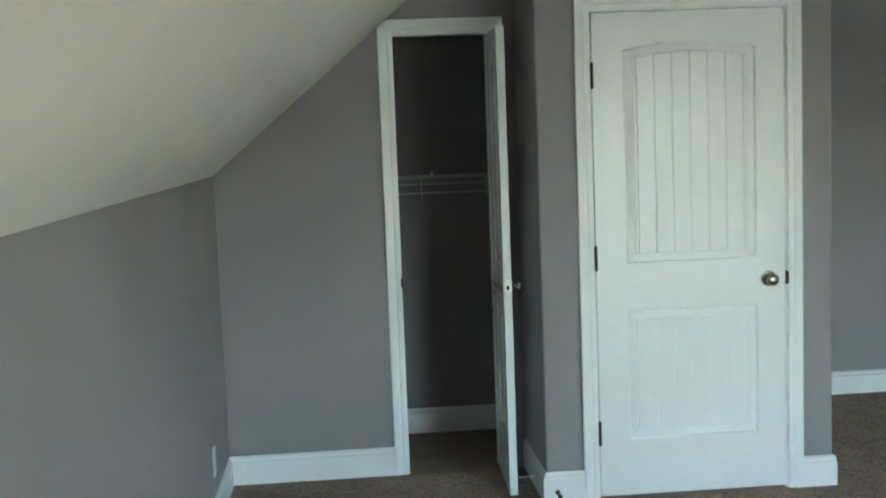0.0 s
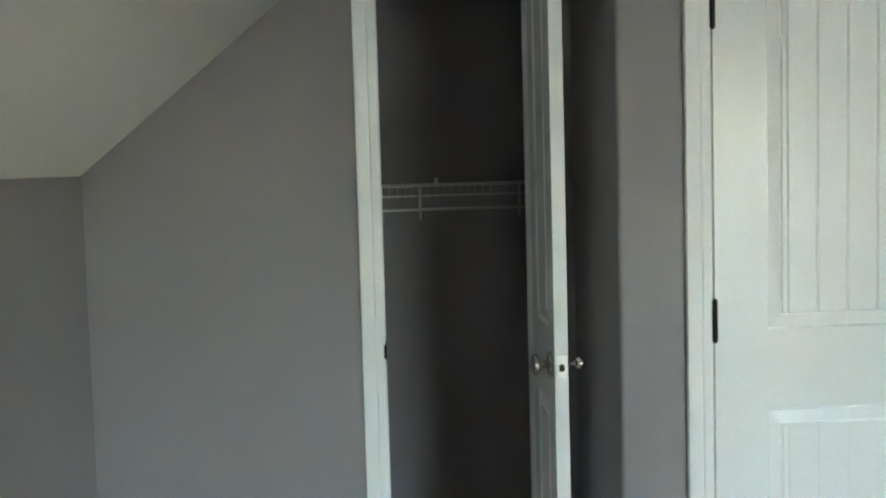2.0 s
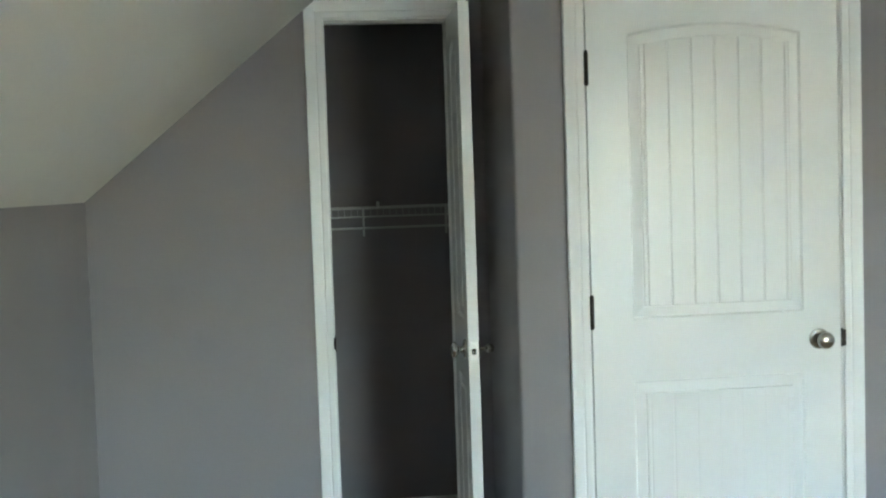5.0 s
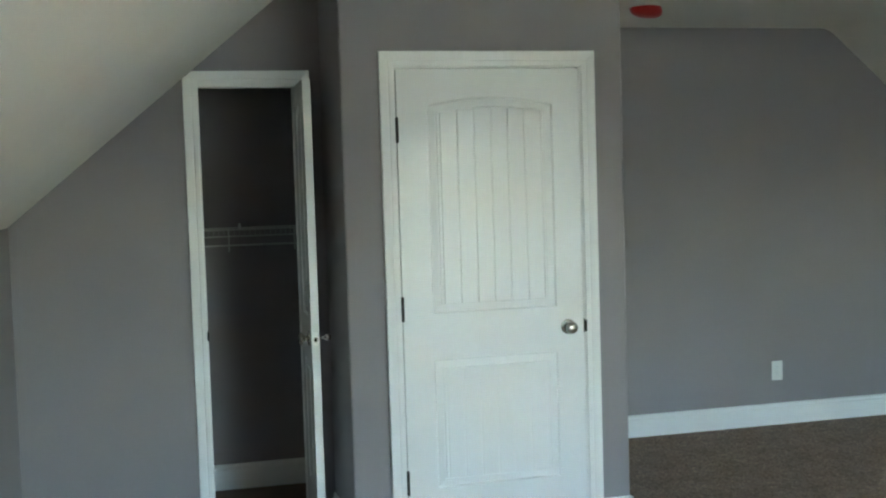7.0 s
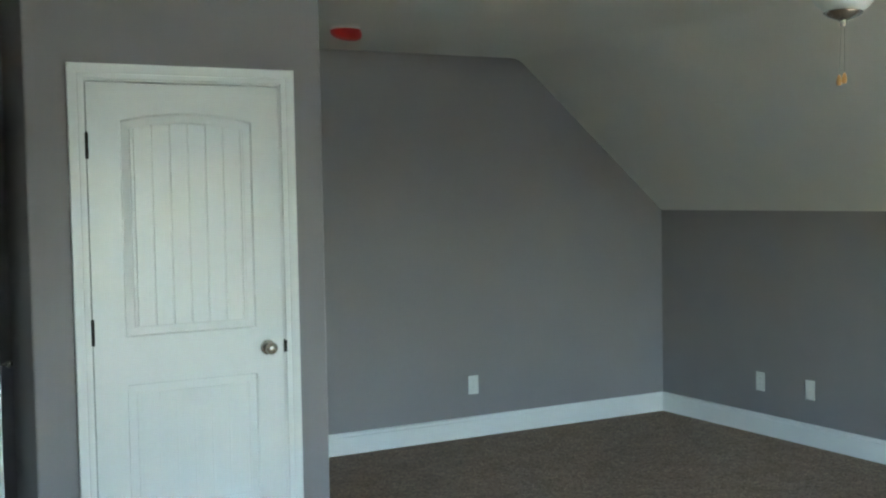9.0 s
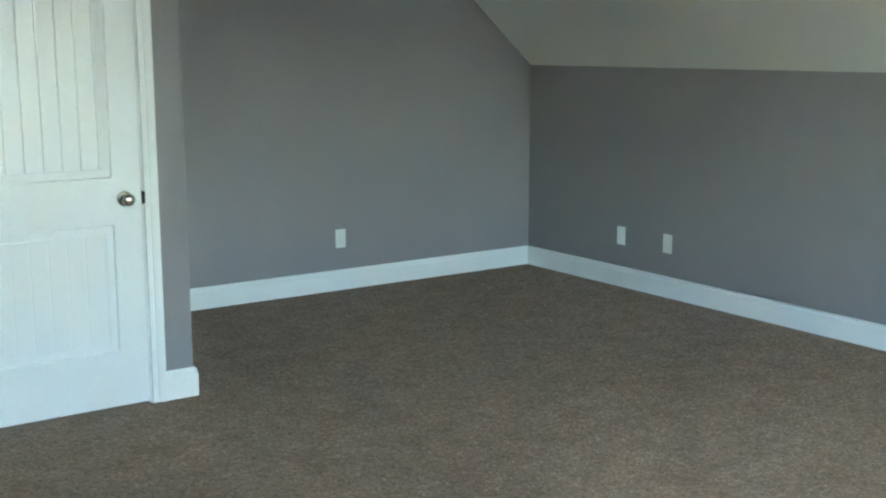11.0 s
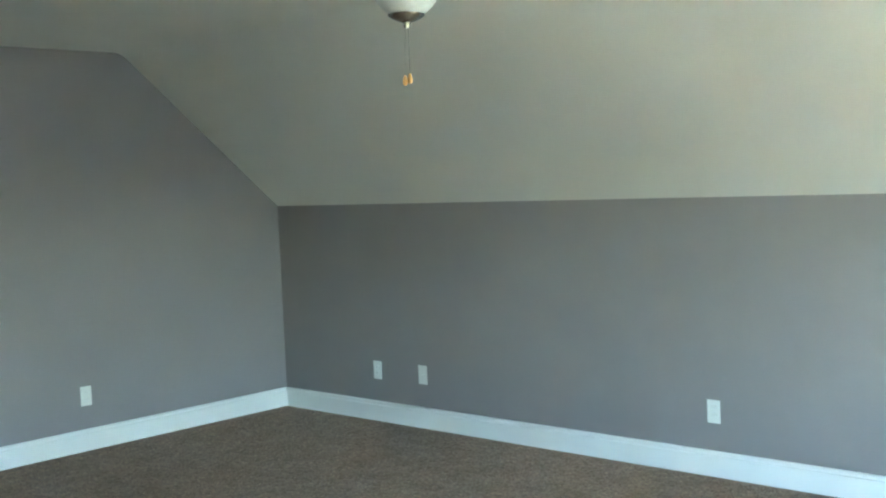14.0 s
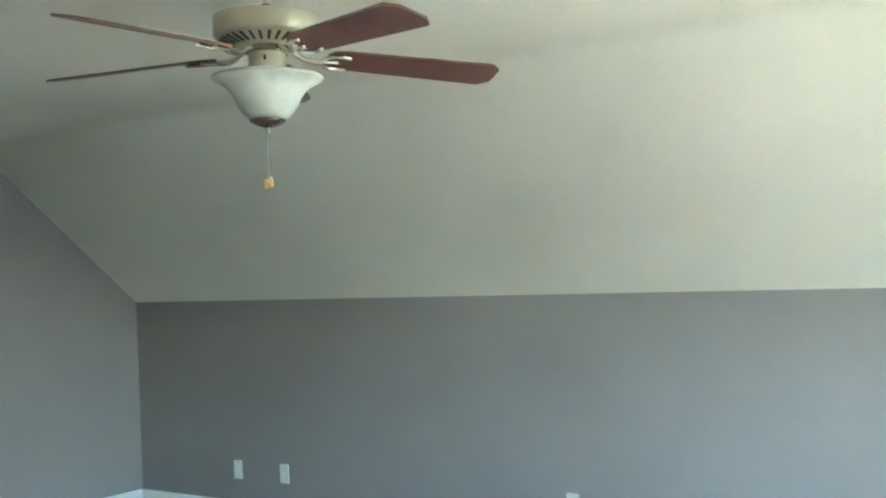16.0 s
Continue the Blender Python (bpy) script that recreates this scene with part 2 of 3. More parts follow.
# closet front wall, cut to the slope, with its door opening
CO0, CO1, COZ = -0.804, -0.339, 2.042
bm = B()
prism(bm, [(XL, 0), (CO0, 0), (CO0, slope_left(CO0)), (XL, ZK)], YC, YC + TH)
prism(bm, [(CO1, 0), (BX0, 0), (BX0, ZC), (SL, ZC), (CO1, slope_left(CO1) if CO1 < SL else ZC)], YC, YC + TH)
prism(bm, [(CO0, COZ), (CO1, COZ), (CO1, ZC), (SL, ZC), (CO0, slope_left(CO0))], YC, YC + TH)
structure("wall_closet_front", bm, M_WALL, "greige painted wall with the narrow closet doorway, cut to the slope", "wall")
structure("wall_closet_back", prism(B(), [(XL, 0), (BX0, 0), (BX0, ZC), (SL, ZC), (XL, ZK)], CL, CL + TH), M_WALL, "greige painted back wall inside the dark closet", "wall")

# gable wall behind the walk, with the window that lights the room
bm = B()
prism(bm, [(XL - TH, 0), (WX0, 0), (WX0, ZC), (SL, ZC), (XL - TH, slope_left(XL - TH))], YB - TH, YB)
prism(bm, [(WX1, 0), (XR + TH, 0), (XR + TH, slope_right(XR + TH)), (SR, ZC), (WX1, ZC)], YB - TH, YB)
prism(bm, [(WX0, 0), (WX1, 0), (WX1, WZ0), (WX0, WZ0)], YB - TH, YB)
prism(bm, [(WX0, WZ1), (WX1, WZ1), (WX1, ZC), (WX0, ZC)], YB - TH, YB)
structure("wall_gable", bm, M_WALL, "plain greige gable wall with the daylight window", "wall")

# the window: frame, mullion, sill, panes
win = tagged(new("window_1"), "white double window in the gable wall", "window", kind="structure")
win.location = ((WX0 + WX1) / 2, YB - 0.06, WZ0)
w, h = (WX1 - WX0) / 2, WZ1 - WZ0
bm = B()
for a, b in (((-w, -0.04, 0), (-w + 0.05, 0.04, h)), ((w - 0.05, -0.04, 0), (w, 0.04, h)), ((-w + 0.05, -0.04, 0), (w - 0.05, 0.04, 0.05)),
             ((-w + 0.05, -0.04, h - 0.05), (w - 0.05, 0.04, h)), ((-0.05, -0.04, 0.05), (0.05, 0.04, h - 0.05))):
    box(bm, a, b)
part("window_frame", bm, M_TRIM, win)
for s in (-1, 1):
    x0, x1 = sorted((s * 0.05, s * (w - 0.05)))
    part("meeting_rail", box(B(), (x0, -0.02, h / 2 - 0.02), (x1, 0.02, h / 2 + 0.02)), M_TRIM, win)
    for z0, z1 in ((0.05, h / 2 - 0.02), (h / 2 + 0.02, h - 0.05)):
        p = part("pane", box(B(), (x0, -0.003, z0), (x1, 0.003, z1)), M_GLASS, win)
        p.visible_shadow = False
part("window_sill", box(B(), (-w - 0.05, 0.062, -0.03), (w + 0.05, 0.11, 0.0), 0.004), M_TRIM, win)

# ground outside
structure("ground", box(B(), (-400, -400, -3.4), (400, 400, -3.2)), M_GRASS, "dry yellow-green lawn far below the window", "lawn")


# ---- trim ----
BASE = [(0, 0), (0.015, 0), (0.015, 0.103), (0.013, 0.1065), (0.0093, 0.1085), (0.0093, 0.1115), (0.0105, 0.1135), (0.0105, 0.121), (0.008, 0.127), (0.005, 0.131), (0.003, 0.133), (0, 0.133)]


def baseboard(name, a, b, out, label="white painted baseboard with a moulded cap, meeting the carpet"):
    """From a to b on the floor; out points into the room."""
    bm = B()
    rings = [[bm.verts.new((p[0] + out[0] * d, p[1] + out[1] * d, z)) for d, z in BASE] for p in (a, b)]
    for i in range(len(BASE)):
        j = (i + 1) % len(BASE)
        bm.faces.new((rings[0][i], rings[1][i], rings[1][j], rings[0][j]))
    bm.faces.new(rings[0])
    bm.faces.new(rings[1][::-1])
    return structure(name, bm, M_TRIM, label, "baseboard")


t = 0.015
CW, RV = 0.062, 0.006     # casing width, reveal
CJ0, CJ1, CJZ = CO0 + 0.018, CO1 - 0.018, COZ - 0.018     # closet opening inside its jambs
DJ0, DJ1, DJZ = DO0 + 0.018, DO1 - 0.018, DOZ - 0.014
baseboard("baseboard_left", (XL, YB), (XL, YC - t), (1, 0))
baseboard("baseboard_closet_front", (XL, YC), (CJ0 - RV - CW, YC), (0, -1))
baseboard("baseboard_box_side", (BX0, YC), (BX0, -t), (-1, 0))
baseboard("baseboard_box_front_left", (BX0, 0), (DJ0 - RV - CW, 0), (0, -1))
baseboard("baseboard_box_front_right", (DJ1 + RV + CW, 0), (BX1, 0), (0, -1))
baseboard("baseboard_box_right", (BX1, -t), (BX1, YR - t), (1, 0))
baseboard("baseboard_end", (BX1, YR), (XR - t, YR), (0, -1))
baseboard("baseboard_right", (XR, YR), (XR, YB), (-1, 0))
baseboard("baseboard_closet_back", (XL, CL), (BX0, CL), (0, -1))
baseboard("baseboard_gable", (XL + t, YB), (XR - t, YB), (0, 1))

CASING = [(0, 0), (0, 0.009), (0.004, 0.011), (0.020, 0.012), (0.024, 0.0095), (0.028, 0.0125), (0.044, 0.0165), (0.052, 0.018), (0.060, 0.018), (CW, 0.016), (CW, 0)]


def casing(name, x0, x1, ztop, y, label, clip=None):
    """Moulded casing round an opening, mitred at the head."""
    bm = B()
    rings = []
    for px, pz, sx, sz in ((x0, 0, -1, 0), (x0, ztop, -1, 1), (x1, ztop, 1, 1), (x1, 0, 1, 0)):
        rings.append([bm.verts.new((px + sx * d, y - th, pz + sz * d)) for d, th in CASING])
    n = len(CASING)
    for a, b in zip(rings, rings[1:]):
        for i in range(n):
            j = (i + 1) % n
            bm.faces.new((a[i], b[i], b[j], a[j]))
    bm.faces.new(rings[0])
    bm.faces.new(rings[-1][::-1])
    if clip:
        co, no = clip
        r = bmesh.ops.bisect_plane(bm, geom=bm.verts[:] + bm.edges[:] + bm.faces[:], plane_co=co, plane_no=no, clear_outer=True)
        bmesh.ops.holes_fill(bm, edges=[e for e in bm.edges if e.is_boundary])
    return structure(name, bm, M_TRIM, label, "door casing")


def jamb(name, x0, x1, ztop, y0, y1, stop_y, label, stop=0.011):
    bm = B()
    box(bm, (x0 - 0.0175, y0, 0), (x0, y1, ztop + 0.0135))
    box(bm, (x1, y0, 0), (x1 + 0.0175, y1, ztop + 0.0135))
    box(bm, (x0, y0, ztop), (x1, y1, ztop + 0.0135))
    box(bm, (x0, stop_y, 0), (x0 + stop, stop_y + 0.032, ztop - stop))
    box(bm, (x1 - stop, stop_y, 0), (x1, stop_y + 0.032, ztop - stop))
    box(bm, (x0, stop_y, ztop - stop), (x1, stop_y + 0.032, ztop))
    return structure(name, bm, M_TRIM, label, "door jamb")


casing("trim_door_casing", DJ0 - RV, DJ1 + RV, DJZ + RV, 0, "white moulded casing round the closed door")
jamb("trim_door_jamb", DJ0, DJ1, DJZ, 0.001, TH, 0.04, "white painted jamb of the closed door")
k = (ZC - ZK) / (SL - XL)
casing("trim_closet_casing", CJ0 - RV, CJ1 + RV, CJZ + RV, YC, "white moulded closet casing with its corner cut to the slope",
       clip=(Vector((SL, 0, ZC - 0.003)), Vector((-k, 0, 1)).normalized()))
jamb("trim_closet_jamb", CJ0, CJ1, CJZ, YC + 0.001, YC + TH, YC + 0.04, "white painted jamb of the open closet doorway", stop=0.002)


# ---- doors ----
def leaf(width, height, thick, px0, px1, planks=True):
    """A moulded two-panel plank door leaf, hinge edge at x=0, front face at y=0, with an arched upper panel."""
    mid, half = (px0 + px1) / 2, (px1 - px0) / 2
    s = 0.0757 if width > 0.6 else half * 2 / 3.4

    def depth(x, z):
        best = 0.0
        for z0, z1, rise in ((0.241, 0.796, 0.0), (0.993, 1.876, 0.034)):
            top = z1 + rise * (1 - ((x - mid) / half) ** 2)
            d = min(x - px0, px1 - x, z - z0, top - z)      # distance inside the panel's edge
            if d <= 0:
                continue
            if d < 0.006:
                e = 0.010 * d / 0.006
            elif d < 0.036:
                e = 0.010 - 0.006 * (d - 0.006) / 0.030
            elif d < 0.041:
                e = 0.004 + 0.0025 * (1 - abs(d - 0.0385) / 0.0025)
            else:
                e = 0.001
                near = min(abs(x - mid - i * s) for i in range(-3, 4))
                if planks and near < 0.0045:
                    e += (0.0055 if rise else 0.0014) * (1 - near / 0.0045)
            best = e
        return best

    xs = {0.0, width, 0.004, width - 0.004}
    for d in (0.0, 0.003, 0.006, 0.0062, 0.015, 0.024, 0.033, 0.036, 0.0385, 0.041, 0.0412):
        xs |= {px0 + d, px1 - d}
    for i in range(-3, 4):
        for o in (-0.0046, -0.0022, 0.0, 0.0022, 0.0046, 0.02):
            if px0 + 0.042 < mid + i * s + o < px1 - 0.042:
                xs.add(mid + i * s + o)
    zs = {0.0, height, 0.004, height - 0.004, 0.5, 1.3, 1.6}
    for z0, z1, rise in ((0.241, 0.796, 0.0), (0.993, 1.876, 0.034)):
        for d in (0.0, 0.003, 0.006, 0.0062, 0.015, 0.024, 0.033, 0.036, 0.0385, 0.041, 0.0412):
            zs |= {z0 + d, z1 - d} if not rise else {z0 + d}
        if rise:
            zs |= {z1 - 0.045 + 0.004 * i for i in range(23)}
    xs, zs = sorted(x for x in xs if 0 <= x <= width), sorted(zs)
    bm = B()
    grids = []
    for y, sgn, on in ((0.0, 1, True), (thick, -1, True)):
        grids.append([[bm.verts.new((x, y + (sgn * depth(x, z) if on else 0.0), z)) for x in xs] for z in zs])
    for g_, flip in ((grids[0], False), (grids[1], True)):
        for r0, r1 in zip(g_, g_[1:]):
            for i in range(len(xs) - 1):
                q = (r0[i], r0[i + 1], r1[i + 1], r1[i])
                bm.faces.new(q[::-1] if flip else q)
    f, b = grids
    rim = lambda g_: [r[0] for r in g_] + g_[-1][1:] + [r[-1] for r in g_[::-1]][1:] + g_[0][::-1][1:-1]
    rf, rb = rim(f), rim(b)
    for i in range(len(rf)):
        j = (i + 1) % len(rf)
        bm.faces.new((rf[i], rf[j], rb[j], rb[i]))
    return bm


def knob(parent, m, k=1.0, reach=1.0):
    """A round door knob with its rose, standing out along local -y."""
    out = m @ pose(0, 0, 0, 90, 0, 0)
    profile = [(0.0115, 0.004), (0.0105, 0.026), (0.013, 0.032), (0.021, 0.036), (0.0265, 0.043), (0.0275, 0.050), (0.0255, 0.057), (0.019, 0.0625), (0.009, 0.065), (0, 0.0655)]
    kn = part("knob", lathe(B(), [(r * k, z * reach) for r, z in profile], 32), M_NICKEL, parent, "round satin nickel knob", True, out)
    part("rose", lathe(B(), [(0.033, 0), (0.033, 0.004), (0.030, 0.008), (0.020, 0.0105), (0.012, 0.0115), (0, 0.0115)], 32), M_NICKEL, kn, "round knob rose", True)


def hinge(parent, z, x=-0.002, y=-0.007):
    h = part("hinge", lathe(B(), [(0, -0.055), (0.004, -0.054), (0.005, -0.051), (0.0068, -0.05), (0.0068, 0.05), (0.005, 0.051), (0.004, 0.054), (0, 0.055)], 12),
             M_BRONZE, parent, "dark bronze butt hinge", True, pose(x, y, z))
    part("hinge_leaf", box(B(), (-0.002, 0.004, -0.048), (0.002, 0.03, 0.048)), M_BRONZE, h)


door = tagged(new("door_1"), "closed white two-panel plank door with an arched upper panel", "door", kind="structure")
door.location = (0.0015, 0, 0.012)
part("door_leaf", leaf(0.8128, 2.029, 0.035, 0.130, 0.690), M_DOOR, door)
for z in (0.275, 1.021, 1.776):
    hinge(door, z)
knob(door, pose(0.739, 0, 0.903))
knob(door, pose(0.739, 0.035, 0.903, 0, 0, 180))
part("strike_lip", box(box(B(), (0.8132, -0.010, 0.874), (0.8152, 0.004, 0.934), 0.0006), (0.8132, -0.0115, 0.878), (0.8250, -0.0098, 0.930), 0.0006), M_BRONZE, door, "dark bronze strike plate lip")

closet_door = tagged(new("door_2"), "narrow white panelled closet door standing open at a right angle", "door", kind="structure")
closet_door.matrix_world = pose(-0.366, YC - 0.035, 0.012, 0, 0, 268.3)
cd = leaf(0.41, 2.0, 0.034, 0.1, 0.31, False)
part("door_leaf", cd, M_DOOR, closet_door)
for z in (0.275, 1.02, 1.75):
    hinge(closet_door, z, -0.004, 0.030)
knob(closet_door, pose(0.35, 0, 0.903), reach=0.8)
# smaller head stands in for the shade that hides most of this knob
knob(closet_door, pose(0.35, 0.034, 0.903, 0, 0, 180), k=0.55, reach=0.85)
lp = part("latch_plate", box(B(), (0.4095, 0.006, 0.875), (0.412, 0.029, 0.932), 0.0008), M_CHROME, closet_door, "bright steel latch plate")
part("latch_bolt", box(B(), (0.412, 0.0105, 0.894), (0.420, 0.0245, 0.913), 0.004, 3), M_DARK_NICKEL, lp, "dark latch bolt")
for z in (0.881, 0.926):
    part("screw", lathe(B(), [(0.0035, 0), (0.0035, 0.0008), (0.002, 0.0014), (0, 0.0014)], 10, pose(0.412, 0.0175, z, 0, 90)), M_CHROME, lp)
part("strike_plate", box(box(B(), (CJ0 - 0.0005, YC - 0.013, 0.872), (CJ0 + 0.0015, YC + 0.03, 0.932), 0.0006), (CJ0 - 0.006, YC - 0.0155, 0.882), (CJ0 + 0.0015, YC - 0.0135, 0.922), 0.0008), M_BRONZE,
     bpy.data.objects["trim_closet_jamb"], "dark bronze strike plate")


# ---- closet shelf ----
SX0, SX1, SY, SZ = -1.26, BX0 - 0.002, 0.965, 1.362
shelf = thing("wire_shelf", "white vinyl-coated wire closet shelf with a hanging rail", "shelf", pose(0, 0, 0))
for name, y, z, r in (("front_rod", SY, SZ, 0.0032), ("lip_rod", SY, SZ - 0.032, 0.0032), ("hang_rail", SY - 0.004, SZ - 0.076, 0.0042), ("back_rod", CL - 0.008, SZ, 0.0032),
                      ("middle_rod", (SY + CL) / 2, SZ - 0.003, 0.003)):
    part(name, tube(B(), [(SX0, y, z), (SX1, y, z)], r, 8), M_WIRE, shelf, smooth=True)
wire = B()
tube(wire, [(0, CL - 0.006, SZ + 0.004), (0, SY - 0.004, SZ + 0.004), (0, SY - 0.004, SZ - 0.032)], 0.001, 5)
first = part("cross_wire", wire, M_WIRE, shelf, m=pose(SX0 + 0.012, 0, 0))
for i in range(1, 41):
    share("cross_wire", first.data, shelf, pose(SX0 + 0.012 + i * 0.025, 0, 0))
for x in (-1.02, -0.652, -0.330):
    part("rail_hanger", box(B(), (x - 0.004, SY - 0.011, SZ - 0.107), (x + 0.004, SY - 0.006, SZ + 0.004), 0.001), M_WIRE, shelf)
    part("wall_clip", box(B(), (x + 0.07, CL - 0.016, SZ - 0.008), (x + 0.082, CL, SZ + 0.022), 0.002), M_PLATE, shelf)
part("brace", tube(B(), [(-1.0, SY + 0.01, SZ - 0.004), (-1.0, CL - 0.004, SZ - 0.30)], 0.004, 8), M_WIRE, shelf, smooth=True)

# ---- door stops ----
stop = thing("door_stop", "spring door stop with a white tip on the closet door", "door stop", closet_door.matrix_world @ pose(0.375, 0.035, 0.066))
part("spring", lathe(B(), [(0.007, 0), (0.007, 0.004)] + [(0.0042 + 0.0008 * (i % 2), 0.004 + 0.0025 * i) for i in range(22)], 12, pose(0, 0, 0, -90)), M_NICKEL, stop, smooth=True)
part("tip", lathe(B(), [(0.006, 0.058), (0.0075, 0.06), (0.0075, 0.072), (0.005, 0.075), (0, 0.075)], 12, pose(0, 0, 0, -90)), M_PLATE, stop, "white rubber tip", True)
stop = thing("door_stop", "small dark bronze door stop on the baseboard beside the closed door", "door stop", pose(-0.19, -0.014, 0.047))
part("post", lathe(B(), [(0.011, 0), (0.011, 0.003), (0.005, 0.006), (0.005, 0.05)], 12, pose(0, 0, 0, 90)), M_BRONZE, stop, smooth=True)
part("tip", lathe(B(), [(0.009, 0.05), (0.01, 0.053), (0.009, 0.062), (0, 0.064)], 12, pose(0, 0, 0, 90)), M_DARK, stop, smooth=True)


# ---- wall plates ----
def outlet(m, label, group="wall outlets"):
    ob = thing("wall_outlet", label, "outlet", m, group)
    part("cover_plate", box(B(), (-0.037, -0.006, -0.06), (0.037, 0, 0.06), 0.003, 2), M_PLATE, ob)
    for s in (-1, 1):
        r = part("receptacle", box(B(), (-0.0165, -0.0078, s * 0.0195 - 0.014), (0.0165, -0.005, s * 0.0195 + 0.014), 0.0035), M_PLATE, ob)
        # receptacle has no holes; small grey boxes paint the shade in its slots
        for x, hh in ((-0.0065, 0.0042), (0.0065, 0.0036)):
            part("slot_shade", box(B(), (x - 0.001, -0.0082, s * 0.0195 + 0.003 - hh), (x + 0.001, -0.0075, s * 0.0195 + 0.003 + hh)), M_SLOT_SHADE, r)
    part("screw", lathe(B(), [(0.003, 0), (0.003, 0.0066), (0.002, 0.0072), (0, 0.0073)], 10, pose(0, 0, 0, 90)), M_PLATE, ob)
    return ob


def cable_plate(m, label, group="wall outlets"):
    ob = thing("cable_plate", label, "wall plate", m, group)
    part("cover_plate", box(B(), (-0.037, -0.006, -0.06), (0.037, 0, 0.06), 0.003, 2), M_PLATE, ob)
    part("jack", lathe(B(), [(0.0062, 0.004), (0.0062, 0.008), (0.0045, 0.008), (0.0045, 0.013), (0, 0.013)], 12, pose(0, 0, 0, 90)), M_PLATE, ob)
    for z in (-0.042, 0.042):
        part("screw", lathe(B(), [(0.003, 0), (0.003, 0.0066), (0.002, 0.0072), (0, 0.0073)], 10, pose(0, 0, z, 90)), M_PLATE, ob)
    return ob


outlet(pose(2.695, YR, 0.336), "white duplex outlet on the greige end wall")
outlet(pose(XR, 0.614, 0.337, 0, 0, -90), "white duplex outlet on the knee wall, paired with a cable plate")
cable_plate(pose(XR, 0.204, 0.340, 0, 0, -90), "white cable plate low on the knee wall beside an outlet")
outlet(pose(XR, -1.843, 0.335, 0, 0, -90), "white duplex outlet alone on the knee wall")
outlet(pose(XL, -0.033, 0.275, 0, 0, 90), "white duplex outlet on the knee wall near the closet")

# ---- ceiling things ----
det = thing("smoke_detector", "ceiling smoke detector under a red plastic dust cover", "smoke detector", pose(1.470, 0.722, ZC))
part("base", lathe(B(), [(0.074, 0), (0.074, -0.010), (0.070, -0.014), (0, -0.014)], 40), M_PLATE, det, smooth=True)
cover = lathe(B(), [(0.074, -0.0145), (0.080, -0.018), (0.081, -0.036), (0.077, -0.048), (0.064, -0.059), (0.046, -0.066), (0.024, -0.069), (0, -0.0695)], 40)
for v in cover.verts:
    side = (0.87 * v.co.x - 0.49 * v.co.y) / 0.081
    low = max(0.0, -0.018 - v.co.z) / 0.052
    v.co.x, v.co.y, v.co.z = v.co.x + 0.87 * 0.014 * low, v.co.y - 0.49 * 0.014 * low, v.co.z - 0.008 * side * low
part("dust_cover", cover, M_RED, det, "red plastic dust cover, slightly askew", True)

vent = thing("ceiling_vent", "white square ceiling air register with slats", "vent", pose(1.265, -0.758, ZC))
bm = B()
for a, b in (((-0.11, -0.103), (0.11, -0.082)), ((-0.11, 0.082), (0.11, 0.103)), ((-0.11, -0.082), (-0.088, 0.082)), ((0.088, -0.082), (0.11, 0.082))):
    box(bm, (*a, -0.006), (*b, 0), 0.0015)
part("frame", bm, M_PLATE, vent)
# no duct is cut: a black sheet paints its shade behind the slats
part("duct_shade", box(B(), (-0.088, -0.082, -0.002), (0.088, 0.082, -0.0005)), M_DARK, vent, "black sheet painted as the shade inside the duct")
sl = None
for i in range(8):
    m = pose(0, -0.0718 + i * 0.0205, -0.007, 38 if i < 4 else -38)
    if sl is None:
        sl = part("slat", box(B(), (-0.088, -0.0088, -0.0006), (0.088, 0.0088, 0.0006)), M_PLATE, vent, m=m)
    else:
        share("slat", sl.data, vent, m)
part("lever", box(B(), (-0.004, 0.090, -0.014), (0.004, 0.096, -0.004), 0.001), M_PLATE, vent, "small damper lever", m=pose(0.04, 0, 0))

# ---- ceiling fan ----
FX, FY, FA = 1.362, -2.618, -34.0
fan = thing("ceiling_fan", "five-blade ceiling fan, cherry blades, champagne motor, frosted bowl light", "ceiling fan", Matrix.Translation((FX, FY, ZC)) @ Matrix.Rotation(radians(1.2), 4, Vector((0.81, 0.585, 0))) @ Matrix.Rotation(radians(-1.6), 4, Vector((0.585, -0.81, 0))) @ Matrix.Translation((0, 0, -ZC)))
part("canopy", lathe(B(), [(0.066, ZC), (0.066, ZC - 0.012), (0.058, ZC - 0.035), (0.036, ZC - 0.055), (0.014, ZC - 0.060)], 40), M_PEWTER, fan, smooth=True)
part("downrod", lathe(B(), [(0.0125, 2.31), (0.0125, ZC - 0.05)], 20), M_PEWTER, fan, smooth=True)
part("coupling", lathe(B(), [(0.024, 2.299), (0.024, 2.316), (0.018, 2.323), (0.0126, 2.325)], 24), M_BRONZE, fan, smooth=True)
motor = part("motor_housing", lathe(B(), [(0.02, 2.300), (0.09, 2.295), (0.134, 2.2895), (0.1415, 2.288), (0.1435, 2.285), (0.1435, 2.239), (0.140, 2.233), (0.134, 2.23), (0.122, 2.226),
                                          (0.085, 2.213), (0.075, 2.209), (0.072, 2.207)], 64), M_PEWTER, fan, "champagne metal motor housing", True)
# housing is uncut; black prisms paint the shade inside its vent slots
slot_shade = None
for i in range(30):
    m = pose(0, 0, 0, 0, 0, i * 12)
    if slot_shade is None:
        slot_shade = part("vent_slot_shade", prism(B(), [(0.086, 2.212), (0.126, 2.225), (0.126, 2.227), (0.086, 2.214)], -0.0042, 0.0042), M_DARK, motor, m=m)
    else:
        share("vent_slot_shade", slot_shade.data, motor, m)
part("flywheel", lathe(B(), [(0.064, 2.208), (0.064, 2.193), (0.05, 2.191)], 40), M_DARK_NICKEL, fan, "dark metal rotor plate", True)
